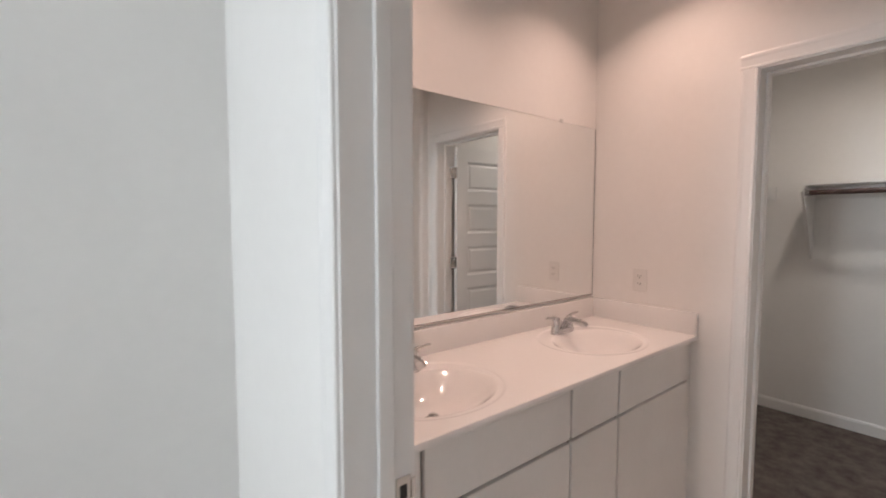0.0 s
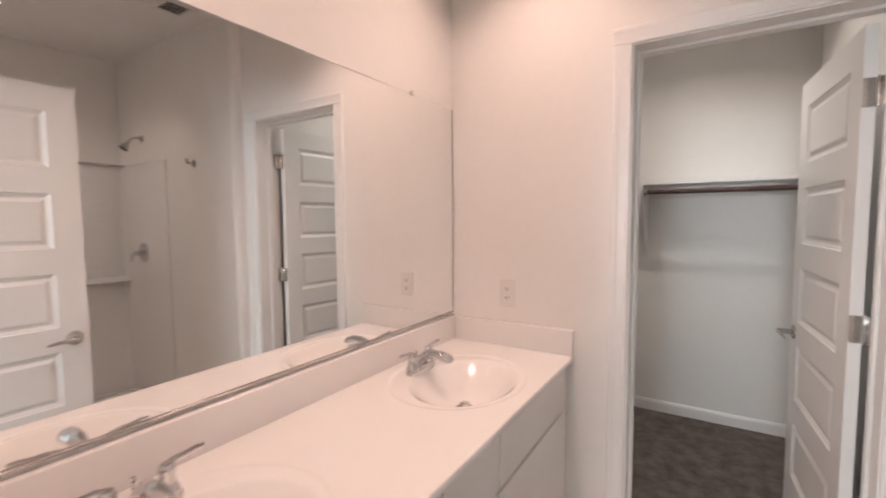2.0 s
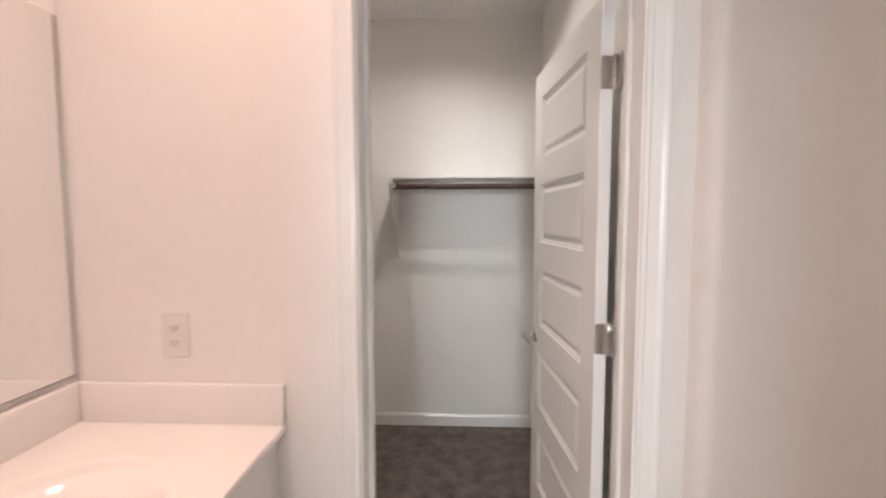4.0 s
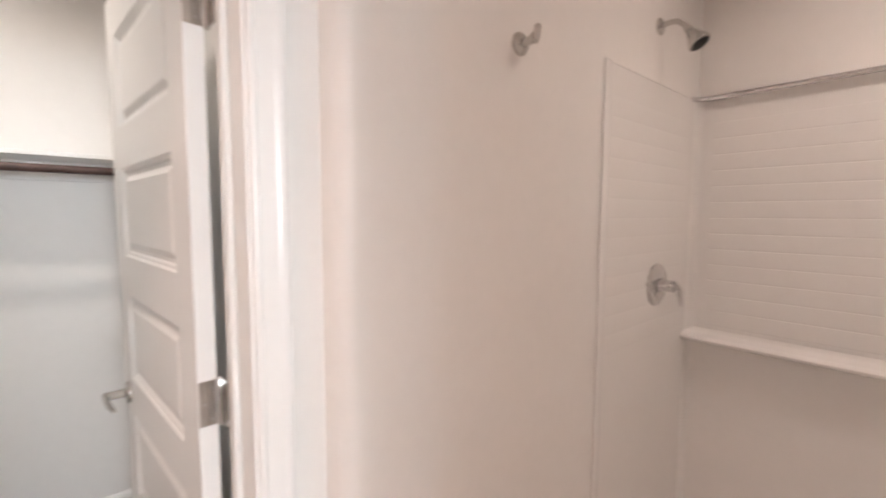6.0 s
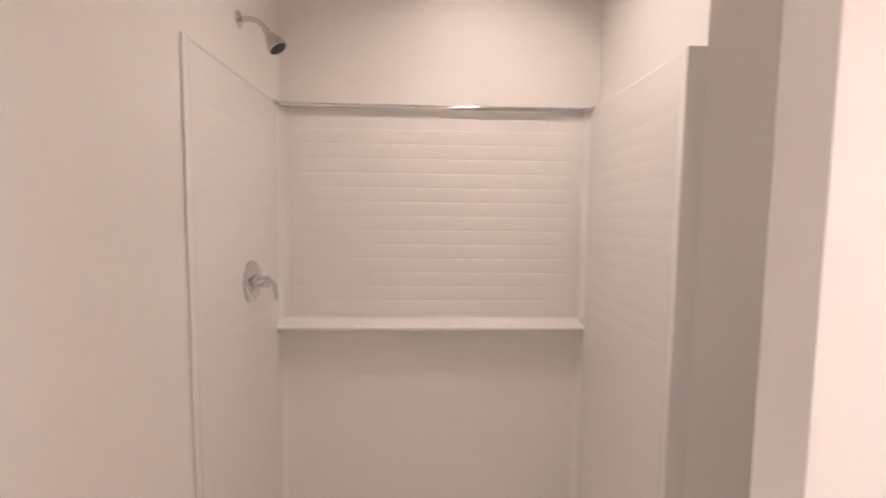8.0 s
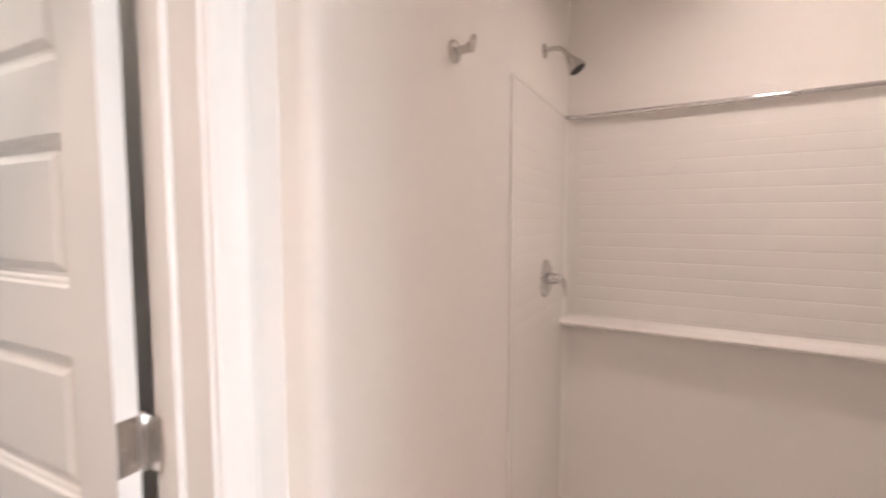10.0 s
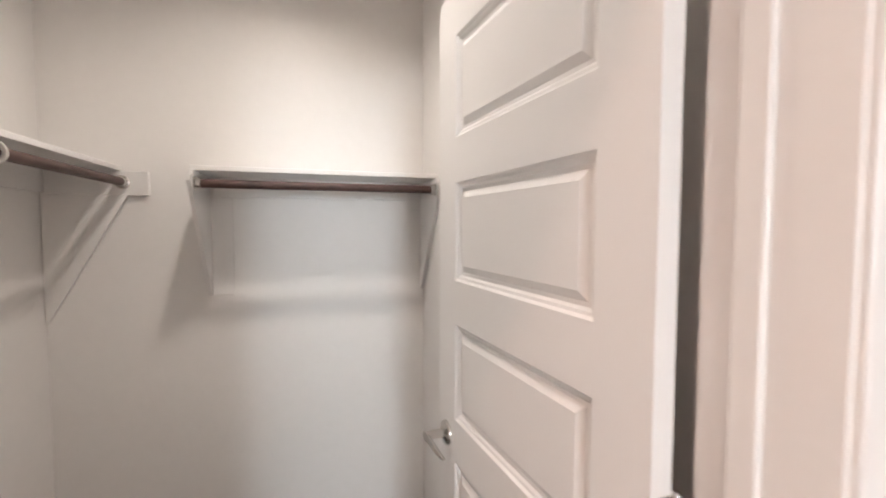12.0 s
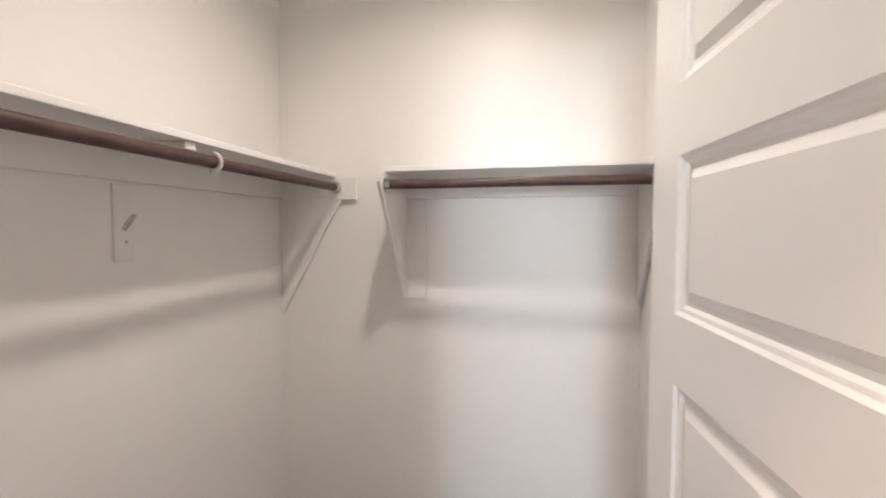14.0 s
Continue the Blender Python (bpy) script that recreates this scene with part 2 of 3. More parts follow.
structure("wall_bedroom_west", boxes((-7.1, -7.0, -4.2, -1.3, 0, CEIL), (-7.1, -7.0, -0.1, 0.05, 0, CEIL),
                                     (-7.1, -7.0, -1.3, -0.1, 0, 1.20), (-7.1, -7.0, -1.3, -0.1, 2.40, CEIL)), M_WALL, "pale painted bedroom wall with window opening")
structure("backdrop", boxes((-9.0, -8.98, -6, 4, -1, 5)), M_SKY, "bright hazy daylight beyond the bedroom window")
structure("backdrop_north", boxes((-8.9, -2.0, 1.9, 1.92, -1, 5)), M_SKY, "bright hazy daylight beyond the second bedroom window")


def bedroom_window(name, m):
    w = empty(name, m, "white framed bedroom window letting in daylight", "window", kind="structure")
    part("window_frame", boxes((-0.03, 0.03, -0.60, -0.55, -0.60, 0.60), (-0.03, 0.03, 0.55, 0.60, -0.60, 0.60), (-0.03, 0.03, -0.55, 0.55, -0.60, -0.55),
                               (-0.03, 0.03, -0.55, 0.55, 0.55, 0.60), (-0.025, 0.025, -0.55, 0.55, -0.02, 0.02)), M_TRIM, w)


bedroom_window("window_1", pose(-7.05, -0.70, 1.80))
bedroom_window("window_2", pose(-4.95, 0.12, 1.80, 0, 0, 90))

# baseboard with eased top edge
BASE = [(0, 0), (0.013, 0), (0.013, 0.066), (0.009, 0.078), (0.004, 0.083), (0, 0.083)]


def baseboard(name, origin, along, out, length):
    ob = finish(name, extruded(BASE, out, (0, 0, 1), along, length, origin), M_TRIM)
    return tagged(ob, "white painted baseboard along the closet wall", "baseboard", kind="structure")


baseboard("baseboard", (CLX, CLS + 0.013, 0), (0, 1, 0), (-1, 0, 0), CLN - CLS - 0.026)
baseboard("baseboard", (EX1, CLS, 0), (1, 0, 0), (0, 1, 0), CLX - EX1)
baseboard("baseboard", (EX1, CLN, 0), (1, 0, 0), (0, -1, 0), CLX - EX1)

# ---- door casings, jambs and stops ----
CASE = [(0, 0), (0, 0.008), (0.003, 0.0105), (0.010, 0.0115), (0.013, 0.0085), (0.040, 0.0105), (0.048, 0.0125), (0.056, 0.0125), (0.061, 0.0105), (0.064, 0.0)]


def casing(name, face_x, out, n, s, head, label):
    """Three mitred-looking casing boards on one face of a wall, profile thin at the opening."""
    bm = bmesh.new()
    reveal = 0.006

    def strip(o, a, c, length):
        b2 = extruded(CASE, a, (out, 0, 0), c, length, o)
        me = bpy.data.meshes.new("tmp")
        b2.to_mesh(me)
        b2.free()
        bm.from_mesh(me)
        bpy.data.meshes.remove(me)
    strip((face_x, n + reveal, 0), (0, 1, 0), (0, 0, 1), head + reveal)
    strip((face_x, s - reveal, 0), (0, -1, 0), (0, 0, 1), head + reveal)
    strip((face_x, s - reveal - 0.064, head + reveal), (0, 0, 1), (0, 1, 0), n - s + 2 * reveal + 0.128)
    return tagged(finish(name, bm, M_TRIM), label, "door casing", kind="structure")


def jambs(name, x0, x1, n, s, head, stop_x, label):
    rows = [(x0, x1, n, n + 0.018, 0, head + 0.018), (x0, x1, s - 0.018, s, 0, head + 0.018), (x0, x1, s, n, head, head + 0.018)]
    ob = tagged(finish(name, boxes(*rows, bevel=0.0015), M_TRIM), label, "door jamb", kind="structure")
    st = boxes((stop_x, stop_x + 0.034, n - 0.011, n, 0, head), (stop_x, stop_x + 0.034, s, s + 0.011, 0, head),
               (stop_x, stop_x + 0.034, s + 0.011, n - 0.011, head - 0.011, head), bevel=0.003, seg=2)
    part("stop", st, M_TRIM, ob)
    return ob


casing("trim_closet", 0.0, -1, OPN, OPS, OPH, "white moulded casing round the closet opening")
casing("trim_closet_inside", EX1, 1, OPN, OPS, OPH, "white moulded casing on the closet side")
jambs("jamb_closet", -0.001, EX1 + 0.001, OPN, OPS, OPH, 0.07, "white painted closet door jamb with stop")
casing("trim_entry_bedroom", WX0, -1, ENN, ENS, ENH, "white moulded casing on the bedroom side of the entry")
casing("trim_entry_bath", WX1, 1, ENN, ENS, ENH, "white moulded casing on the bath side of the entry")
entry_jamb = jambs("jamb_entry", WX0 - 0.001, WX1 + 0.001, ENN, ENS, ENH, WX0 + 0.065, "white painted entry door jamb with strike plate")
part("strike_plate", boxes((WX1 - 0.040, WX1 - 0.006, ENN - 0.0025, ENN, 0.895, 0.955), bevel=0.001), M_NICKEL, entry_jamb, "satin nickel strike plate")
part("strike_lip", boxes((WX1 - 0.006, WX1 + 0.004, ENN - 0.0035, ENN, 0.905, 0.945), bevel=0.001), M_NICKEL, entry_jamb, "curved nickel lip of the strike")
# no hole is cut; a dark patch paints its shade on the plate
part("latch_hole", boxes((WX1 - 0.031, WX1 - 0.015, ENN - 0.0032, ENN - 0.0026, 0.911, 0.939)), M_DARK, entry_jamb, "thin dark patch for the shade in the latch hole")


# ---- panel doors ----
def door_leaf(width, height):
    """Five raised panels on both faces, sunk behind sloped mouldings. Local x along the leaf, y its thickness."""
    bm = bmesh.new()
    th, stile = 0.035, 0.108
    tops = [height - 0.113 - i * 0.3585 for i in range(5)]
    panels = [(z - 0.247, z) for z in tops]
    xs = [0.0, stile, width - stile, width]
    zs = [0.0]
    for lo, hi in reversed(panels):
        zs += [lo, hi]
    zs.append(height)
    for y, sgn in ((0.0, -1), (th, 1)):
        grid = [[bm.verts.new((x, y, z)) for x in xs] for z in zs]
        for j in range(len(zs) - 1):
            for i in range(3):
                q = [grid[j][i], grid[j][i + 1], grid[j + 1][i + 1], grid[j + 1][i]]
                if i == 1 and j % 2 == 1:
                    x0, x1, z0, z1 = xs[1], xs[2], zs[j], zs[j + 1]
                    ring = q
                    for inset, depth in ((0.005, 0.005), (0.011, 0.0065), (0.016, 0.0105), (0.024, 0.0110), (0.040, 0.0035)):
                        nxt = [bm.verts.new((x0 + inset, y - sgn * depth, z0 + inset)), bm.verts.new((x1 - inset, y - sgn * depth, z0 + inset)),
                               bm.verts.new((x1 - inset, y - sgn * depth, z1 - inset)), bm.verts.new((x0 + inset, y - sgn * depth, z1 - inset))]
                        for k in range(4):
                            bm.faces.new((ring[k], ring[(k + 1) % 4], nxt[(k + 1) % 4], nxt[k]))
                        ring = nxt
                    bm.faces.new(ring)
                else:
                    bm.faces.new(q)
    bmesh.ops.remove_doubles(bm, verts=bm.verts, dist=1e-6)
    # close the rim of the leaf
    rim = boxes((0, width, 0.0006, th - 0.0006, 0, 0.0005), (0, width, 0.0006, th - 0.0006, height - 0.0005, height),
                (0, 0.0005, 0, th, 0, height), (width - 0.0005, width, 0, th, 0, height))
    me = bpy.data.meshes.new("tmp")
    rim.to_mesh(me)
    rim.free()
    bm.from_mesh(me)
    bpy.data.meshes.remove(me)
    bmesh.ops.recalc_face_normals(bm, faces=bm.faces)
    return bm


def lever(parent, x, z, y, out, away):
    """Round rose, neck and a gently bent lever pointing back to the hinges."""
    m = Matrix.Translation((x, y, z)) @ Matrix.Rotation(radians(-90 * out), 4, "X")
    h = part("door_handle", turned([(0.0325, 0), (0.0325, 0.004), (0.030, 0.008), (0.016, 0.011), (0.0125, 0.014), (0.0115, 0.050), (0.013, 0.054), (0.013, 0.063), (0.008, 0.066)], m), M_NICKEL, parent, "satin nickel lever handle", smooth=True)
    pts = [(x, y + out * 0.058, z), (x - away * 0.02, y + out * 0.060, z), (x - away * 0.05, y + out * 0.062, z + 0.002), (x - away * 0.085, y + out * 0.061, z - 0.001), (x - away * 0.112, y + out * 0.055, z - 0.007)]
    part("lever", tube(pts, [0.011, 0.0105, 0.0095, 0.009, 0.006], flat=0.75), M_NICKEL, h, smooth=True)


def hinge(parent, z, leaf_side):
    """Two leaves with screws and a knuckle at the pin; local frame of the door."""
    bm = boxes((-0.002, 0.0, 0.003, 0.034, z - 0.045, z + 0.045), bevel=0.0006)
    h = part("hinge", bm, M_NICKEL, parent, "satin nickel butt hinge")
    part("jamb_leaf", boxes((-0.038, -0.006, -0.0085, -0.0065, z - 0.045, z + 0.045), bevel=0.0006), M_NICKEL, h)
    part("knuckle", turned([(0.004, -0.049), (0.006, -0.047), (0.006, -0.0155), (0.0052, -0.015), (0.006, -0.0145), (0.006, 0.0145), (0.0052, 0.015), (0.006, 0.0155), (0.006, 0.047), (0.004, 0.05)], Matrix.Translation((-0.004, -0.004, z)), 14), M_NICKEL, h, smooth=True)
    for dz in (-0.032, 0.0, 0.032):
        part("screw", turned([(0.004, 0), (0.0035, 0.0008), (0.0012, 0.0006)], Matrix.Translation((-0.002, 0.012 if dz else 0.024, z + dz)) @ Matrix.Rotation(radians(-90), 4, "Y"), 10), M_CHROME, h)


def panel_door(name, m, width, height, hinges, handle_z, label):
    d = empty(name, m, label, "door", kind="structure")
    part("leaf", door_leaf(width, height), M_DOOR, d)
    for z in hinges:
        hinge(d, z, 1)
    lever(d, width - 0.056, handle_z, 0.035, 1, 1)
    lever(d, width - 0.056, handle_z, 0.0, -1, 1)
    part("latch_plate", boxes((width, width + 0.0015, 0.006, 0.029, handle_z - 0.028, handle_z + 0.028), bevel=0.0005), M_NICKEL, d, "satin nickel latch plate")
    return d


panel_door("door_1", pose(0.172, -1.441, 0.012, 0, 0, 4.6), 0.722, 2.045, (0.285, 1.081, 1.835), 0.912, "open white five-panel closet door swung into the closet")
panel_door("door_2", pose(WX1 + 0.012, ENS + 0.012, 0.012, 0, 0, 1.5), 0.805, 2.045, (0.285, 1.081, 1.835), 0.912, "open white five-panel bathroom entry door with lever")

# ---- vanity ----
VF = -0.54     # face of the doors


def vanity():
    v = empty("vanity_cabinet", pose(0, 0, 0), "white painted vanity cabinet with flat doors and drawers", "cabinet")
    # carcass in the dark gap colour, so the gaps read as shaded
    part("body", boxes((WX1 + 0.003, -0.003, VF + 0.019, -0.002, 0.10, 0.69), (WX1 + 0.003, -0.003, VF + 0.019, VF + 0.038, 0.69, 0.886), (WX1 + 0.003, -0.003, VF + 0.08, -0.002, 0.0, 0.10)), M_GAP_SHADE, v, "cabinet carcass coloured dark for the shade in the gaps between fronts")
    part("filler", boxes((-0.032, -0.003, VF + 0.004, VF + 0.019, 0.10, 0.884), bevel=0.0015), M_CAB, v)
    part("filler", boxes((WX1 + 0.003, -1.575, VF + 0.004, VF + 0.019, 0.10, 0.884), bevel=0.0015), M_CAB, v)
    bays = ((-0.640, -0.040), (-0.944, -0.652), (-1.565, -0.956))
    for a, b in bays:
        part("drawer_front", boxes((a, b, VF, VF + 0.018, 0.702, 0.874), bevel=0.003, seg=2), M_CAB, v)
        part("cabinet_door", boxes((a, b, VF, VF + 0.018, 0.115, 0.690), bevel=0.003, seg=2), M_CAB, v)
    return v


vanity()
TOPZ, TOPF = 0.910, -0.565
SINKS = (-0.445, -1.365)


def top_height(x, y):
    z = TOPZ
    for sx in SINKS:
        u, w = (x - sx) / 0.228, (y + 0.314) / 0.178
        z -= 0.100 * max(0.0, 1 - math.sqrt(u * u + w * w) ** 2.3) ** 1.3
        # faint moulded oval round bowl and taps
        u, w = (x - sx) / 0.262, (y + 0.288) / 0.225
        r2 = math.sqrt(u * u + w * w)
        z -= 0.0032 / (1 + math.exp((r2 - 1.0) * 110))
    return z


def vanity_top():
    t = empty("countertop", pose(0, 0, 0), "glossy white cultured marble vanity top with two basins", "countertop")
    x0, x1, y0, y1 = WX1 + 0.002, -0.002, TOPF, -0.002
    nx, ny = 380, 130
    bm = bmesh.new()
    e = 0.006
    xs = np.linspace(x0, x1, nx + 1)
    ys = [y0, y0 + 0.002] + list(np.linspace(y0 + e, y1, ny))
    rows = []
    for y in ys:
        edge = max(0.0, (y0 + e - y) / e)
        rows.append([bm.verts.new((x, y, top_height(x, y) - 0.006 * (1 - math.sqrt(max(0, 1 - edge * edge))))) for x in xs])
    for j in range(len(ys) - 1):
        for i in range(nx):
            bm.faces.new((rows[j][i], rows[j][i + 1], rows[j + 1][i + 1], rows[j + 1][i]))
    low = [bm.verts.new((x, y0, TOPZ - 0.020)) for x in xs]
    back = [bm.verts.new((x, y0 + 0.03, TOPZ - 0.0215)) for x in xs]
    for i in range(nx):
        bm.faces.new((low[i], low[i + 1], rows[0][i + 1], rows[0][i]))
        bm.faces.new((back[i], back[i + 1], low[i + 1], low[i]))
    bmesh.ops.recalc_face_normals(bm, faces=bm.faces)
    part("slab", bm, M_TOP, t, smooth=True)
    part("backsplash", boxes((x0, x1, -0.021, -0.002, TOPZ - 0.002, 1.016), bevel=0.004, seg=3), M_TOP, t, smooth=True)
    part("side_splash", boxes((-0.021, -0.0025, TOPF + 0.002, -0.0215, TOPZ - 0.002, 1.016), bevel=0.004, seg=3), M_TOP, t, smooth=True)
    for sx in SINKS:
        d = part("drain", turned([(0.031, -0.004), (0.031, 0.0015), (0.027, 0.003), (0.023, 0.0015), (0.022, -0.002)], Matrix.Translation((sx, -0.312, TOPZ - 0.1022))), M_CHROME, t, "chrome drain ring", smooth=True)
        # flat dark disc in place of the shaded hole
        part("drain_shade", turned([(0.024, 0.0), (0.0235, 0.0016), (0.001, 0.0018)], Matrix.Translation((sx, -0.312, TOPZ - 0.1022))), M_DRAIN_SHADE, d, "dark disc painted for the shade down the drain hole", smooth=True)
        part("stopper", turned([(0.013, 0.001), (0.013, 0.012), (0.0175, 0.0125), (0.0178, 0.0155), (0.014, 0.018), (0.002, 0.0188)], Matrix.Translation((sx, -0.312, TOPZ - 0.1022))), M_CHROME, d, "raised chrome pop-up stopper", smooth=True)
    return t


vanity_top()


def faucet(x, y, z):
    """Centre-set tap: oblong base, low spout, two lever handles and a lift rod."""
    f = empty("basin_faucet", pose(x, y, z), "polished chrome centre-set faucet with two lever handles", "faucet", "faucets on the vanity top")
    base = bmesh.new()
    for zz, gx, gy in ((0, 0.078, 0.026), (0.012, 0.078, 0.026), (0.020, 0.073, 0.022), (0.024, 0.060, 0.016)):
        ring = []
        for i in range(36):
            a = 2 * math.pi * i / 36
            c, s = math.cos(a), math.sin(a)
            ring.append(base.verts.new((math.copysign(abs(c) ** 0.7, c) * gx, math.copysign(abs(s) ** 0.8, s) * gy, zz)))
        if zz:
            for i in range(36):
                base.faces.new((last[i], last[(i + 1) % 36], ring[(i + 1) % 36], ring[i]))
        last = ring
    base.faces.new(last)
    part("base", base, M_CHROME, f, smooth=True)
    spout_flat = 0.62
    part("spout", tube([(0, 0.008, 0.018), (0, 0.002, 0.042), (0, -0.018, 0.060), (0, -0.058, 0.069), (0, -0.098, 0.067), (0, -0.124, 0.060), (0, -0.134, 0.055)], [0.022, 0.020, 0.018, 0.0185, 0.0195, 0.017, 0.010], 18, spout_flat), M_CHROME, f, smooth=True)
    for s in (-1, 1):
        hb = part("handle", turned([(0.023, 0.016), (0.022, 0.026), (0.0165, 0.036), (0.0145, 0.052), (0.0165, 0.062), (0.0165, 0.069), (0.012, 0.077), (0.003, 0.079)], Matrix.Translation((s * 0.051, 0, 0)), 20), M_CHROME, f, smooth=True)
        part("lever", tube([(s * 0.051, 0, 0.071), (s * 0.066, 0.002, 0.078), (s * 0.085, 0.002, 0.079), (s * 0.108, 0.001, 0.083), (s * 0.124, 0.0, 0.083)], [0.0095, 0.0075, 0.006, 0.0056, 0.0045], 12), M_CHROME, hb, smooth=True)
    part("lift_rod", turned([(0.0025, 0.018), (0.0025, 0.055), (0.005, 0.058), (0.006, 0.064), (0.003, 0.069)], Matrix.Translation((0, 0.021, 0)), 12), M_CHROME, f, smooth=True)
    return f


for sx in SINKS:
    faucet(sx, -0.128, TOPZ - 0.0032)


# ---- mirror ----
def mirror():
    m = empty("wall_mirror", pose(0, 0, 0), "wide frameless wall mirror above the vanity backsplash", "mirror")
    x0, x1, z0, z1, b = WX1 + 0.03, -0.010, 1.031, 1.950, 0.004
    bm = bmesh.new()
    front = [bm.verts.new(p) for p in ((x0 + b, -0.0065, z0 + b), (x1 - b, -0.0065, z0 + b), (x1 - b, -0.0065, z1 - b), (x0 + b, -0.0065, z1 - b))]
    rim = [bm.verts.new(p) for p in ((x0, -0.0045, z0), (x1, -0.0045, z0), (x1, -0.0045, z1), (x0, -0.0045, z1))]
    wall = [bm.verts.new(p) for p in ((x0, -0.0008, z0), (x1, -0.0008, z0), (x1, -0.0008, z1), (x0, -0.0008, z1))]
    bm.faces.new(front)
    for k in range(4):
        bm.faces.new((rim[k], rim[(k + 1) % 4], front[(k + 1) % 4], front[k]))
        bm.faces.new((wall[k], wall[(k + 1) % 4], rim[(k + 1) % 4], rim[k]))
    bm.faces.new(wall[::-1])
    bmesh.ops.recalc_face_normals(bm, faces=bm.faces)
    part("glass", bm, M_MIRROR, m)
    part("edge_trim", tube([(x1 + 0.0035, -0.005, z0), (x1 + 0.0035, -0.005, z1)], 0.0024, 14), M_CHROME, m, "polished mirror edge", smooth=True)
    part("channel", boxes((x0, x1, -0.0088, -0.0070, 1.0275, 1.0325), (x0, x1, -0.0070, -0.0008, 1.0265, 1.0305), bevel=0.0006), M_NICKEL, m, "slim grey metal J channel")
    for cx in (-1.32, -0.314):
        part("clip", boxes((cx - 0.009, cx + 0.009, -0.0100, -0.0072, z1 - 0.006, z1 + 0.012), (cx - 0.009, cx + 0.009, -0.0072, -0.0008, z1 + 0.001, z1 + 0.012), bevel=0.0012), M_CLIP, m, "clear plastic mirror clip")
    return m


mirror()


# ---- outlet ----
def outlet(y, z):
    o = empty("wall_outlet", pose(-0.0005, y, z), "white duplex power outlet on the wall", "outlet")
    part("plate", boxes((-0.006, 0.0, -0.037, 0.037, -0.058, 0.058), bevel=0.003, seg=2), M_PLASTIC, o)
    for dz in (-0.0195, 0.0195):
        r = part("receptacle", boxes((-0.0085, -0.006, -0.017, 0.017, dz - 0.0135, dz + 0.0135), bevel=0.002, seg=2), M_PLASTIC, o)
        # slots and ground hole are dark pieces painting the shade inside them
        part("slot", boxes((-0.0092, -0.0086, -0.0078, -0.0058, dz - 0.002, dz + 0.007)), M_DARK, r)
        part("slot", boxes((-0.0092, -0.0086, 0.0056, 0.0076, dz - 0.002, dz + 0.006)), M_DARK, r)
        part("ground_hole", turned([(0.0024, 0), (0.0024, 0.0006)], Matrix.Translation((-0.0086, 0, dz - 0.007)) @ Matrix.Rotation(radians(-90), 4, "Y"), 10), M_DARK, r)
    part("screw", turned([(0.003, 0), (0.0026, 0.001)], Matrix.Translation((-0.006, 0, 0)) @ Matrix.Rotation(radians(-90), 4, "Y"), 12), M_PLASTIC, o)
    return o


outlet(-0.277, 1.14)


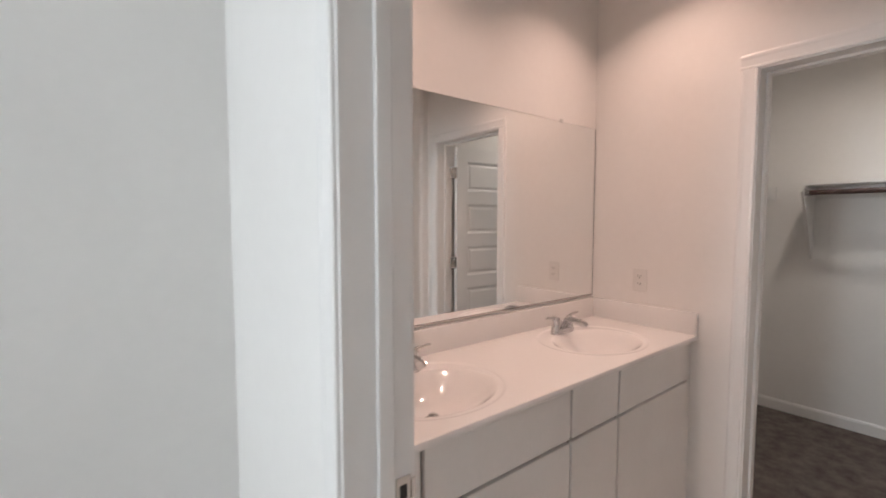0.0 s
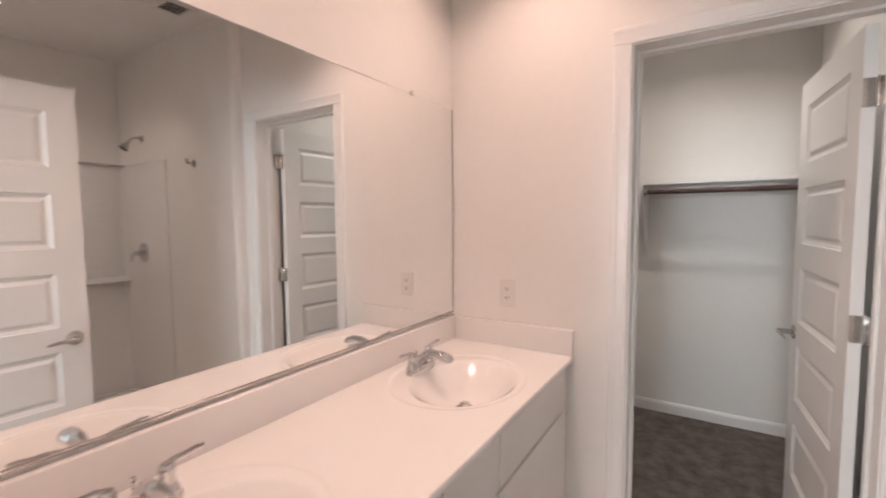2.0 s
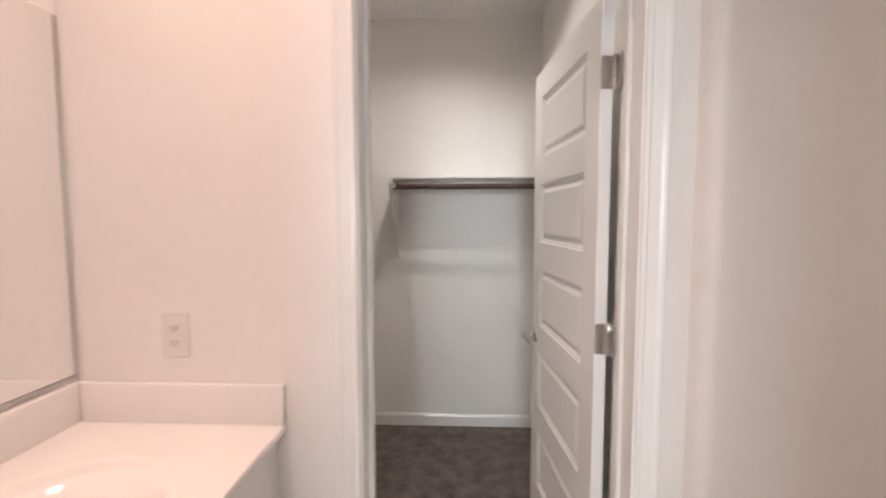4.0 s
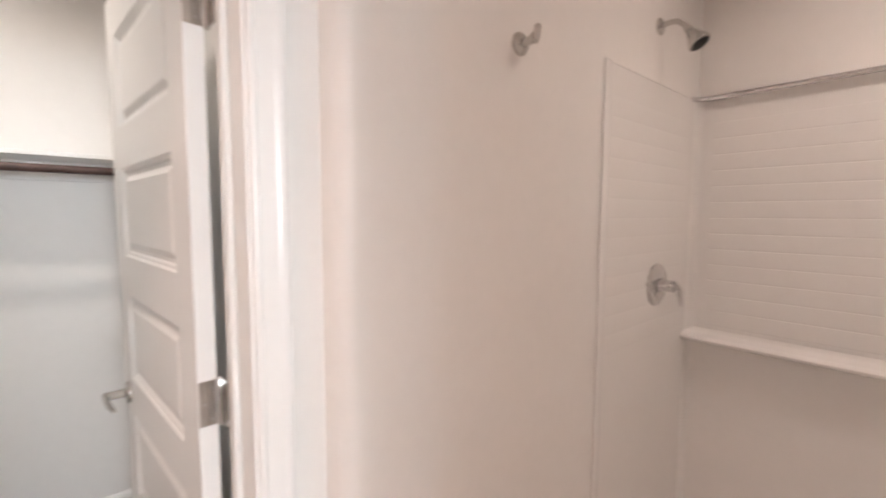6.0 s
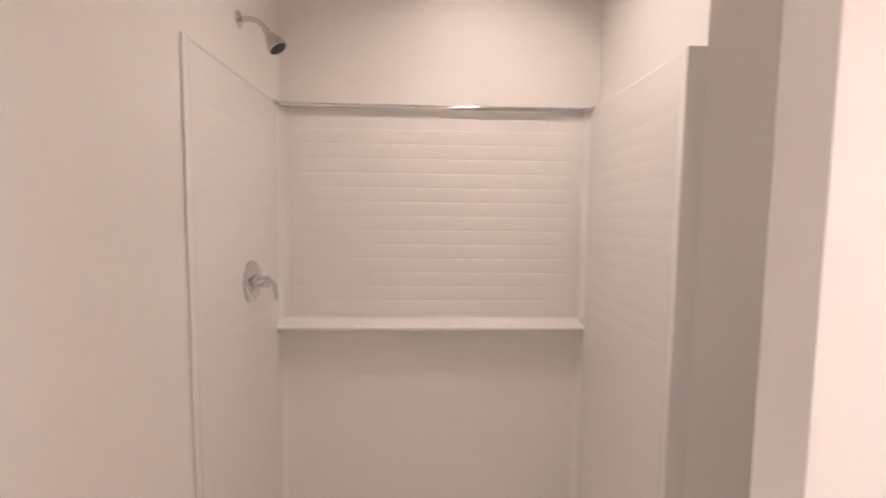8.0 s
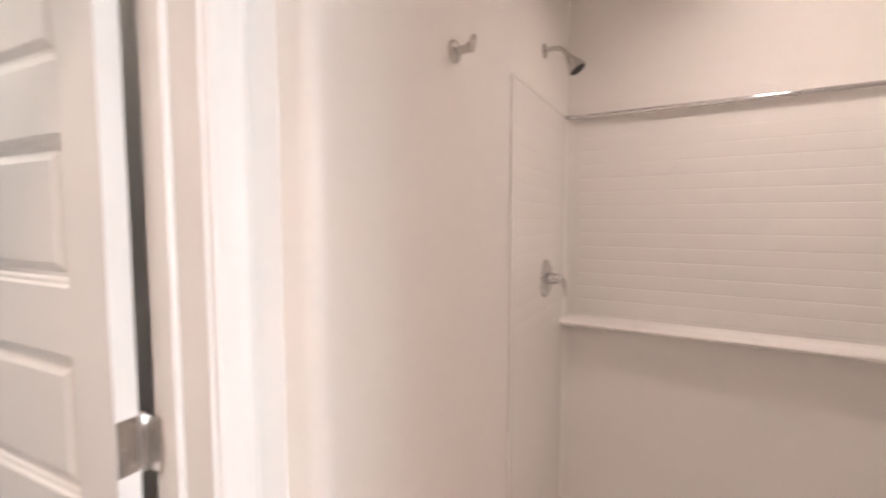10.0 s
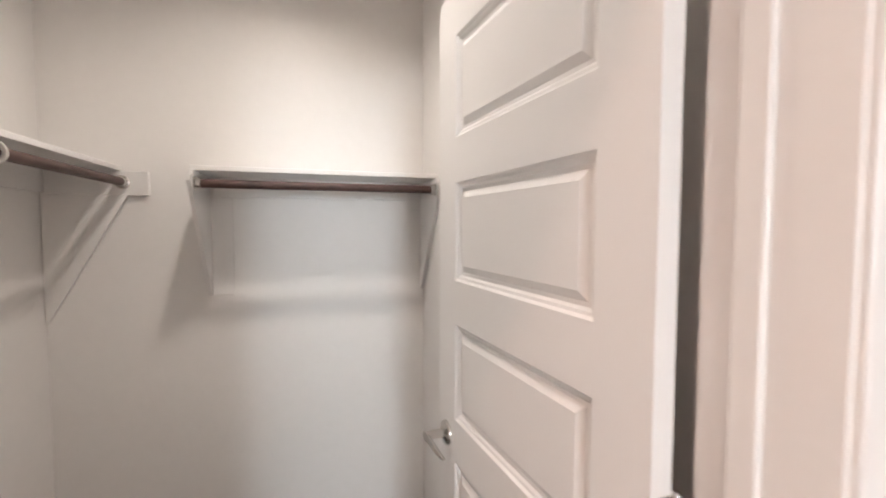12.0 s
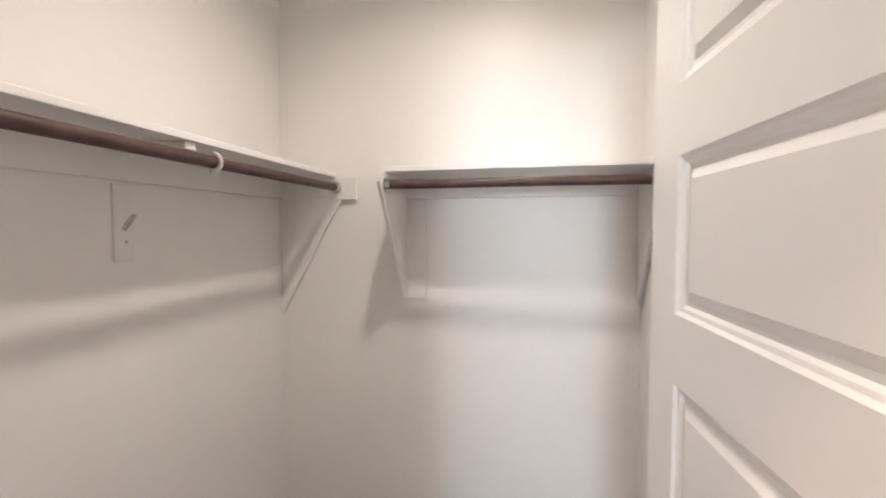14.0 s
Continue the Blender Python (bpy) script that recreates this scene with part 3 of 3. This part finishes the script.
# ---- shower ----
def shower():
    s = empty("shower_surround", pose(0, 0, 0), "white moulded one-piece shower surround with ledge", "shower")
    h = 1.910
    part("back_panel", boxes((SHW, SHE, SBY + 0.002, SBY + 0.022, 0.06, 0.95), (SHW, SHE, SBY + 0.002, SBY + 0.016, 0.95, h + 0.006)), M_TUB, s)
    part("side_panel", boxes((SHE, JX - 0.0005, SBY + 0.022, SHY - 0.004, 0.06, h), bevel=0.004, seg=2), M_TUB, s)
    part("side_panel", boxes((SHW - 0.018, SHW, SBY + 0.022, SHY - 0.004, 0.06, h), bevel=0.004, seg=2), M_TUB, s)
    for x0, x1 in ((JX - 0.007, JX - 0.0005), (SHW - 0.0495, SHW + 0.008)):
        part("front_flange", boxes((x0, x1, SHY - 0.030, SHY + 0.006, 0.0, h + 0.004), bevel=0.0045, seg=3), M_TUB, s, smooth=True)
    ledge = [(0, 0.955), (0.052, 0.957), (0.064, 0.961), (0.070, 0.967), (0.071, 0.974), (0.066, 0.981), (0.054, 0.986), (0.022, 0.989), (0.007, 0.996), (0, 1.006)]
    part("ledge", extruded(ledge, (0, 1, 0), (0, 0, 1), (1, 0, 0), SHE - SHW - 0.014, (SHW + 0.014, SBY + 0.020, 0)), M_TUB, s, "rounded moulded shower ledge", smooth=True)
    # cove where back and sides meet
    for x, sg in ((SHE, -1), (SHW, 1)):
        pts = [(0, 0)] + [(sg * (0.035 - 0.035 * math.sin(a)), 0.035 - 0.035 * math.cos(a)) for a in [i * math.pi / 12 for i in range(7)]]
        part("corner_cove", extruded(pts, (1, 0, 0), (0, 1, 0), (0, 0, 1), h - 0.06, (x, SBY + 0.018, 0.06)), M_TUB, s, smooth=True)
    # moulded courses, slightly proud with eased edges
    course = 0.0614
    prof = [(0, 0.0006), (0.0006, 0.0010), (0.0011, 0.0024), (0.0014, 0.005), (0.0014, course - 0.005), (0.0011, course - 0.0024), (0.0006, course - 0.001), (0, course - 0.0006)]
    for i in range(13):
        z = 1.020 + i * course
        part("course", extruded(prof, (0, 1, 0), (0, 0, 1), (1, 0, 0), SHE - SHW - 0.13, (SHW + 0.065, SBY + 0.0155, z)), M_TUB, s, smooth=True)
        side = [(u * 0.5, v) for u, v in prof]
        part("course", extruded(side, (-1, 0, 0), (0, 0, 1), (0, 1, 0), SHY - SBY - 0.125, (SHE + 0.0005, SBY + 0.085, z)), M_TUB, s, smooth=True)
        part("course", extruded(side, (1, 0, 0), (0, 0, 1), (0, 1, 0), SHY - SBY - 0.125, (SHW - 0.0005, SBY + 0.085, z)), M_TUB, s, smooth=True)
    pan = boxes((SHW, SHE, SBY + 0.02, SHY + 0.05, 0.0, 0.05), (SHW, SHE, SHY - 0.05, SHY + 0.05, 0.05, 0.11), bevel=0.012, seg=3)
    part("pan", pan, M_TUB, s, smooth=True)
    rim = []
    for cx, cy, a0 in ((SHE - 0.09, SBY + 0.12, -90), (SHE - 0.09, SHY - 0.12, 0), (SHW + 0.09, SHY - 0.12, 90), (SHW + 0.09, SBY + 0.12, 180)):
        for k in range(7):
            a = radians(a0 + k * 15)
            rim.append((cx + 0.06 * math.cos(a), cy + 0.06 * math.sin(a), 0.055))
    part("pan_rim", tube(rim + [rim[0]], 0.012, 8), M_TUB, s, smooth=True)
    part("pan_drain", turned([(0.05, 0.05), (0.05, 0.053), (0.04, 0.055)], Matrix.Translation((-0.74, -2.9, 0))), M_CHROME, s, smooth=True)
    return s


shower()
grab = empty("chrome_bar", pose(0, SBY + 0.034, 1.910), "slim chrome bar with curved ends across the shower back", "bar")
part("rod", tube([(SHW - 0.001, 0.045, 0), (SHW + 0.003, 0.030, 0), (SHW + 0.014, 0.014, 0), (SHW + 0.034, 0.004, 0), (SHW + 0.06, 0, 0), (SHE - 0.06, 0, 0), (SHE - 0.034, 0.004, 0), (SHE - 0.014, 0.014, 0), (SHE - 0.003, 0.030, 0), (SHE + 0.001, 0.045, 0)], 0.0098, 14), M_CHROME, grab, smooth=True)


def robe_hook(x, y, z):
    o = empty("robe_hook", pose(x, y, z), "chrome robe hook on the wall beside the shower", "hook")
    t = Matrix.Rotation(radians(-90), 4, "Y")
    part("rose", turned([(0.027, 0), (0.027, 0.004), (0.024, 0.008), (0.013, 0.011), (0.009, 0.014)], t), M_NICKEL, o, smooth=True)
    part("post", tube([(-0.008, 0, 0), (-0.03, 0, 0.0), (-0.046, 0, 0.004)], [0.011, 0.0095, 0.012]), M_NICKEL, o, smooth=True)
    part("prong", tube([(-0.046, 0.0, -0.010), (-0.048, 0.0, 0.004), (-0.053, 0, 0.026), (-0.054, 0, 0.030)], [0.006, 0.009, 0.0078, 0.005]), M_NICKEL, o, smooth=True)
    return o


robe_hook(JX, -2.05, 1.855)


def shower_head(x, y, z):
    o = empty("wall_sprayer", pose(x, y, z), "chrome shower head on a bent wall arm", "shower head")
    t = Matrix.Rotation(radians(-90), 4, "Y")
    part("flange", turned([(0.028, 0), (0.027, 0.004), (0.018, 0.009), (0.009, 0.011)], t), M_NICKEL, o, smooth=True)
    part("arm", tube([(0, 0, 0), (-0.034, 0, 0.004), (-0.058, 0, 0.0), (-0.078, 0, -0.016), (-0.087, 0, -0.028)], 0.0088), M_NICKEL, o, smooth=True)
    d = Vector((-0.55, 0, -0.83)).normalized()
    m = Matrix.Translation((-0.086, 0, -0.026)) @ d.to_track_quat("Z", "Y").to_matrix().to_4x4()
    part("head", turned([(0.009, 0), (0.013, 0.006), (0.013, 0.016), (0.011, 0.020), (0.016, 0.028), (0.031, 0.062), (0.034, 0.070), (0.033, 0.076), (0.029, 0.078)], m), M_NICKEL, o, smooth=True)
    part("face", turned([(0.0285, 0.0775), (0.0285, 0.0795), (0.012, 0.081)], m), M_DARK, o, "dark grey spray face")
    return o


shower_head(JX, -2.79, 2.098)


def shower_valve(x, y, z):
    o = empty("shower_valve", pose(x, y, z), "chrome shower valve with round plate and lever", "valve")
    t = Matrix.Rotation(radians(-90), 4, "Y")
    part("plate", turned([(0.078, 0), (0.077, 0.004), (0.066, 0.010), (0.040, 0.014), (0.030, 0.016)], t, 32), M_CHROME, o, smooth=True)
    part("hub", turned([(0.026, 0.012), (0.025, 0.03), (0.021, 0.046), (0.021, 0.060), (0.015, 0.066)], t), M_CHROME, o, smooth=True)
    part("lever", tube([(-0.055, 0, 0.0), (-0.062, -0.022, -0.002), (-0.066, -0.040, -0.018), (-0.068, -0.046, -0.05), (-0.070, -0.046, -0.075)], [0.012, 0.0105, 0.0095, 0.0085, 0.006]), M_CHROME, o, smooth=True)
    part("knob", turned([(0.009, 0.040), (0.009, 0.062), (0.005, 0.068)], Matrix.Translation((0, 0.018, 0.008)) @ t, 12), M_CHROME, o, smooth=True)
    return o


shower_valve(SHE, -2.84, 1.208)


# ---- ceiling fixtures ----
def downlight(name, x, y, label):
    o = empty(name, pose(x, y, CEIL), label, "ceiling light", "recessed ceiling lights")
    ring = turned([(0.085, 0), (0.085, -0.003), (0.080, -0.006), (0.055, -0.007), (0.052, -0.003)])
    part("ring", ring, M_PLASTIC, o, smooth=True)
    part("lens", turned([(0.0515, -0.004), (0.0515, -0.0075), (0.040, -0.0085)]), M_LAMP, o, "glowing round lens", smooth=True)
    return o


for spot in VANITY_LAMPS:
    downlight("ceiling_light", *spot, "round white recessed ceiling light, lit, over the vanity")
downlight("ceiling_light", *SHOWER_LAMP, "round white recessed ceiling light, lit, over the shower")
downlight("ceiling_light", *CLOSET_LAMP, "round white ceiling light, lit, in the closet")


def vent(x, y):
    o = empty("ceiling_vent", pose(x, y, CEIL), "white metal ceiling air vent with two banks of slats", "vent")
    # dark sheet painting the shade behind the slats
    part("backing", boxes((-0.15, 0.15, -0.075, 0.075, -0.004, 0.0)), M_DARK, o)
    part("frame", boxes((-0.175, 0.175, -0.10, -0.07, -0.012, 0), (-0.175, 0.175, 0.07, 0.10, -0.012, 0), (-0.175, -0.14, -0.07, 0.07, -0.012, 0), (0.14, 0.175, -0.07, 0.07, -0.012, 0), (-0.018, 0.018, -0.07, 0.07, -0.012, 0), bevel=0.003), M_PLASTIC, o)
    for s in (-1, 1):
        for i in range(6):
            cx = s * (0.030 + i * 0.02)
            bm = bmesh.new()
            box(bm, -0.0010, 0.0010, -0.07, 0.07, -0.0095, 0.0095)
            bmesh.ops.transform(bm, matrix=pose(cx, 0, -0.008, 0, s * 40, 0), verts=bm.verts)
            part("slat", bm, M_PLASTIC, o)
    return o


vent(-0.375, -1.78)


# ---- closet shelves and rods ----
def rosette(parent, x, y, z, axis, sgn):
    rot = Matrix.Rotation(radians(-90 * sgn), 4, "X") if axis == "y" else Matrix.Rotation(radians(90 * sgn), 4, "Y")
    part("socket", turned([(0.027, 0), (0.027, 0.004), (0.0215, 0.006), (0.0205, 0.022), (0.0185, 0.023)], Matrix.Translation((x, y, z)) @ rot), M_NICKEL, parent, "satin nickel rod socket", smooth=True)


RZ = 1.633


def short_shelf():
    o = empty("closet_shelf", pose(0, 0, 0), "white closet shelf on end brackets with dark bronze rod", "shelf", "closet shelves")
    y0, y1 = CLS + 0.002, -0.592
    part("board", boxes((CLX - 0.270, CLX - 0.001, y0, y1 + 0.012, 1.683, 1.702), bevel=0.0025, seg=2), M_TRIM, o)
    part("cleat", boxes((CLX - 0.019, CLX - 0.001, y0 + 0.019, y1 - 0.019, 1.600, 1.683), bevel=0.0015), M_TRIM, o)
    # slanted end supports: plate under the board, brace and foot on the wall
    for y, sg in ((y1, -1), (y0 + 0.0085, 1)):
        b = part("end_bracket", boxes((CLX - 0.300, CLX - 0.001, y - 0.008, y + 0.008, 1.60, 1.683), bevel=0.0015), M_TRIM, o)
        part("gusset", extruded([(-0.335, 1.662), (-0.002, 1.662), (-0.002, 1.172), (-0.014, 1.172), (-0.335, 1.640)], (1, 0, 0), (0, 0, 1), (0, 1, 0), 0.014, (CLX - 0.001, y - 0.007, 0)), M_TRIM, b, "solid tapering white end gusset")
        if y == y1:
            part("wall_cleat", boxes((CLX - 0.006, CLX - 0.001, y - 0.092, y - 0.0072, 1.172, 1.5995), bevel=0.002), M_TRIM, b)
        rosette(b, CLX - 0.284, y + sg * 0.0085, RZ, "y", sg)
    part("rod", tube([(CLX - 0.284, y0 + 0.02, RZ), (CLX - 0.284, y1 - 0.012, RZ)], 0.0165, 20), M_BRONZE, o, "dark bronze closet rod", smooth=True)
    return o


short_shelf()


RZL = 1.653


def long_shelf():
    o = empty("closet_shelf", pose(0, 0, 0), "long white closet shelf with dark bronze rod and centre bracket", "shelf", "closet shelves")
    x0, x1 = EX1 + 0.002, CLX - 0.002
    part("board", boxes((x0, x1, CLN - 0.270, CLN - 0.001, 1.699, 1.718), bevel=0.0025, seg=2), M_TRIM, o)
    part("cleat", boxes((x0 + 0.019, x1 - 0.019, CLN - 0.019, CLN - 0.001, 1.606, 1.699), bevel=0.0015), M_TRIM, o)
    ry = CLN - 0.280
    for x, sg in ((x1 - 0.009, -1), (x0 + 0.009, 1)):
        b = part("end_bracket", boxes((x - 0.009, x + 0.009, CLN - 0.372, CLN - 0.001, 1.600, 1.6985), bevel=0.0015), M_TRIM, o)
        part("gusset", extruded([(-0.295, 1.5995), (-0.002, 1.5995), (-0.002, 1.09), (-0.012, 1.09)], (0, 1, 0), (0, 0, 1), (1, 0, 0), 0.014, (x - 0.007, CLN - 0.001, 0)), M_TRIM, b, "solid tapering white end gusset")
        rosette(b, x + sg * 0.009, ry, RZL, "x", sg)
    part("rod", tube([(x0 + 0.02, ry, RZL), (x1 - 0.02, ry, RZL)], 0.0165, 20), M_BRONZE, o, "dark bronze closet rod", smooth=True)
    cx = 1.048
    c = part("centre_bracket", boxes((cx - 0.032, cx + 0.032, CLN - 0.008, CLN - 0.001, 1.38, 1.597), bevel=0.002), M_TRIM, o)
    part("arm", boxes((cx - 0.050, cx - 0.012, CLN - 0.262, CLN - 0.019, 1.676, 1.6988), bevel=0.002), M_PLASTIC, c)
    arc = [(cx + 0.03, ry + 0.021 * math.cos(a), RZL + 0.021 * math.sin(a)) for a in [radians(95 + k * 20) for k in range(11)]]
    part("hook", tube(arc, 0.0055, 10, 2.2), M_PLASTIC, c, "white rod hook", smooth=True)
    # added stub that imitates a smudge of shade on the plate
    part("shade_stub", tube([(cx, CLN - 0.007, 1.47), (cx, CLN - 0.020, 1.485), (cx + 0.004, CLN - 0.034, 1.505), (cx + 0.006, CLN - 0.040, 1.512)], [0.006, 0.0075, 0.006, 0.004], 10), M_NICKEL, c, "small grey stub added for the dark shading on the bracket plate", smooth=True)
    part("screw", turned([(0.005, 0), (0.004, 0.002)], Matrix.Translation((cx + 0.004, CLN - 0.008, 1.435)) @ Matrix.Rotation(radians(90), 4, "X"), 12), M_NICKEL, c)
    return o


long_shelf()
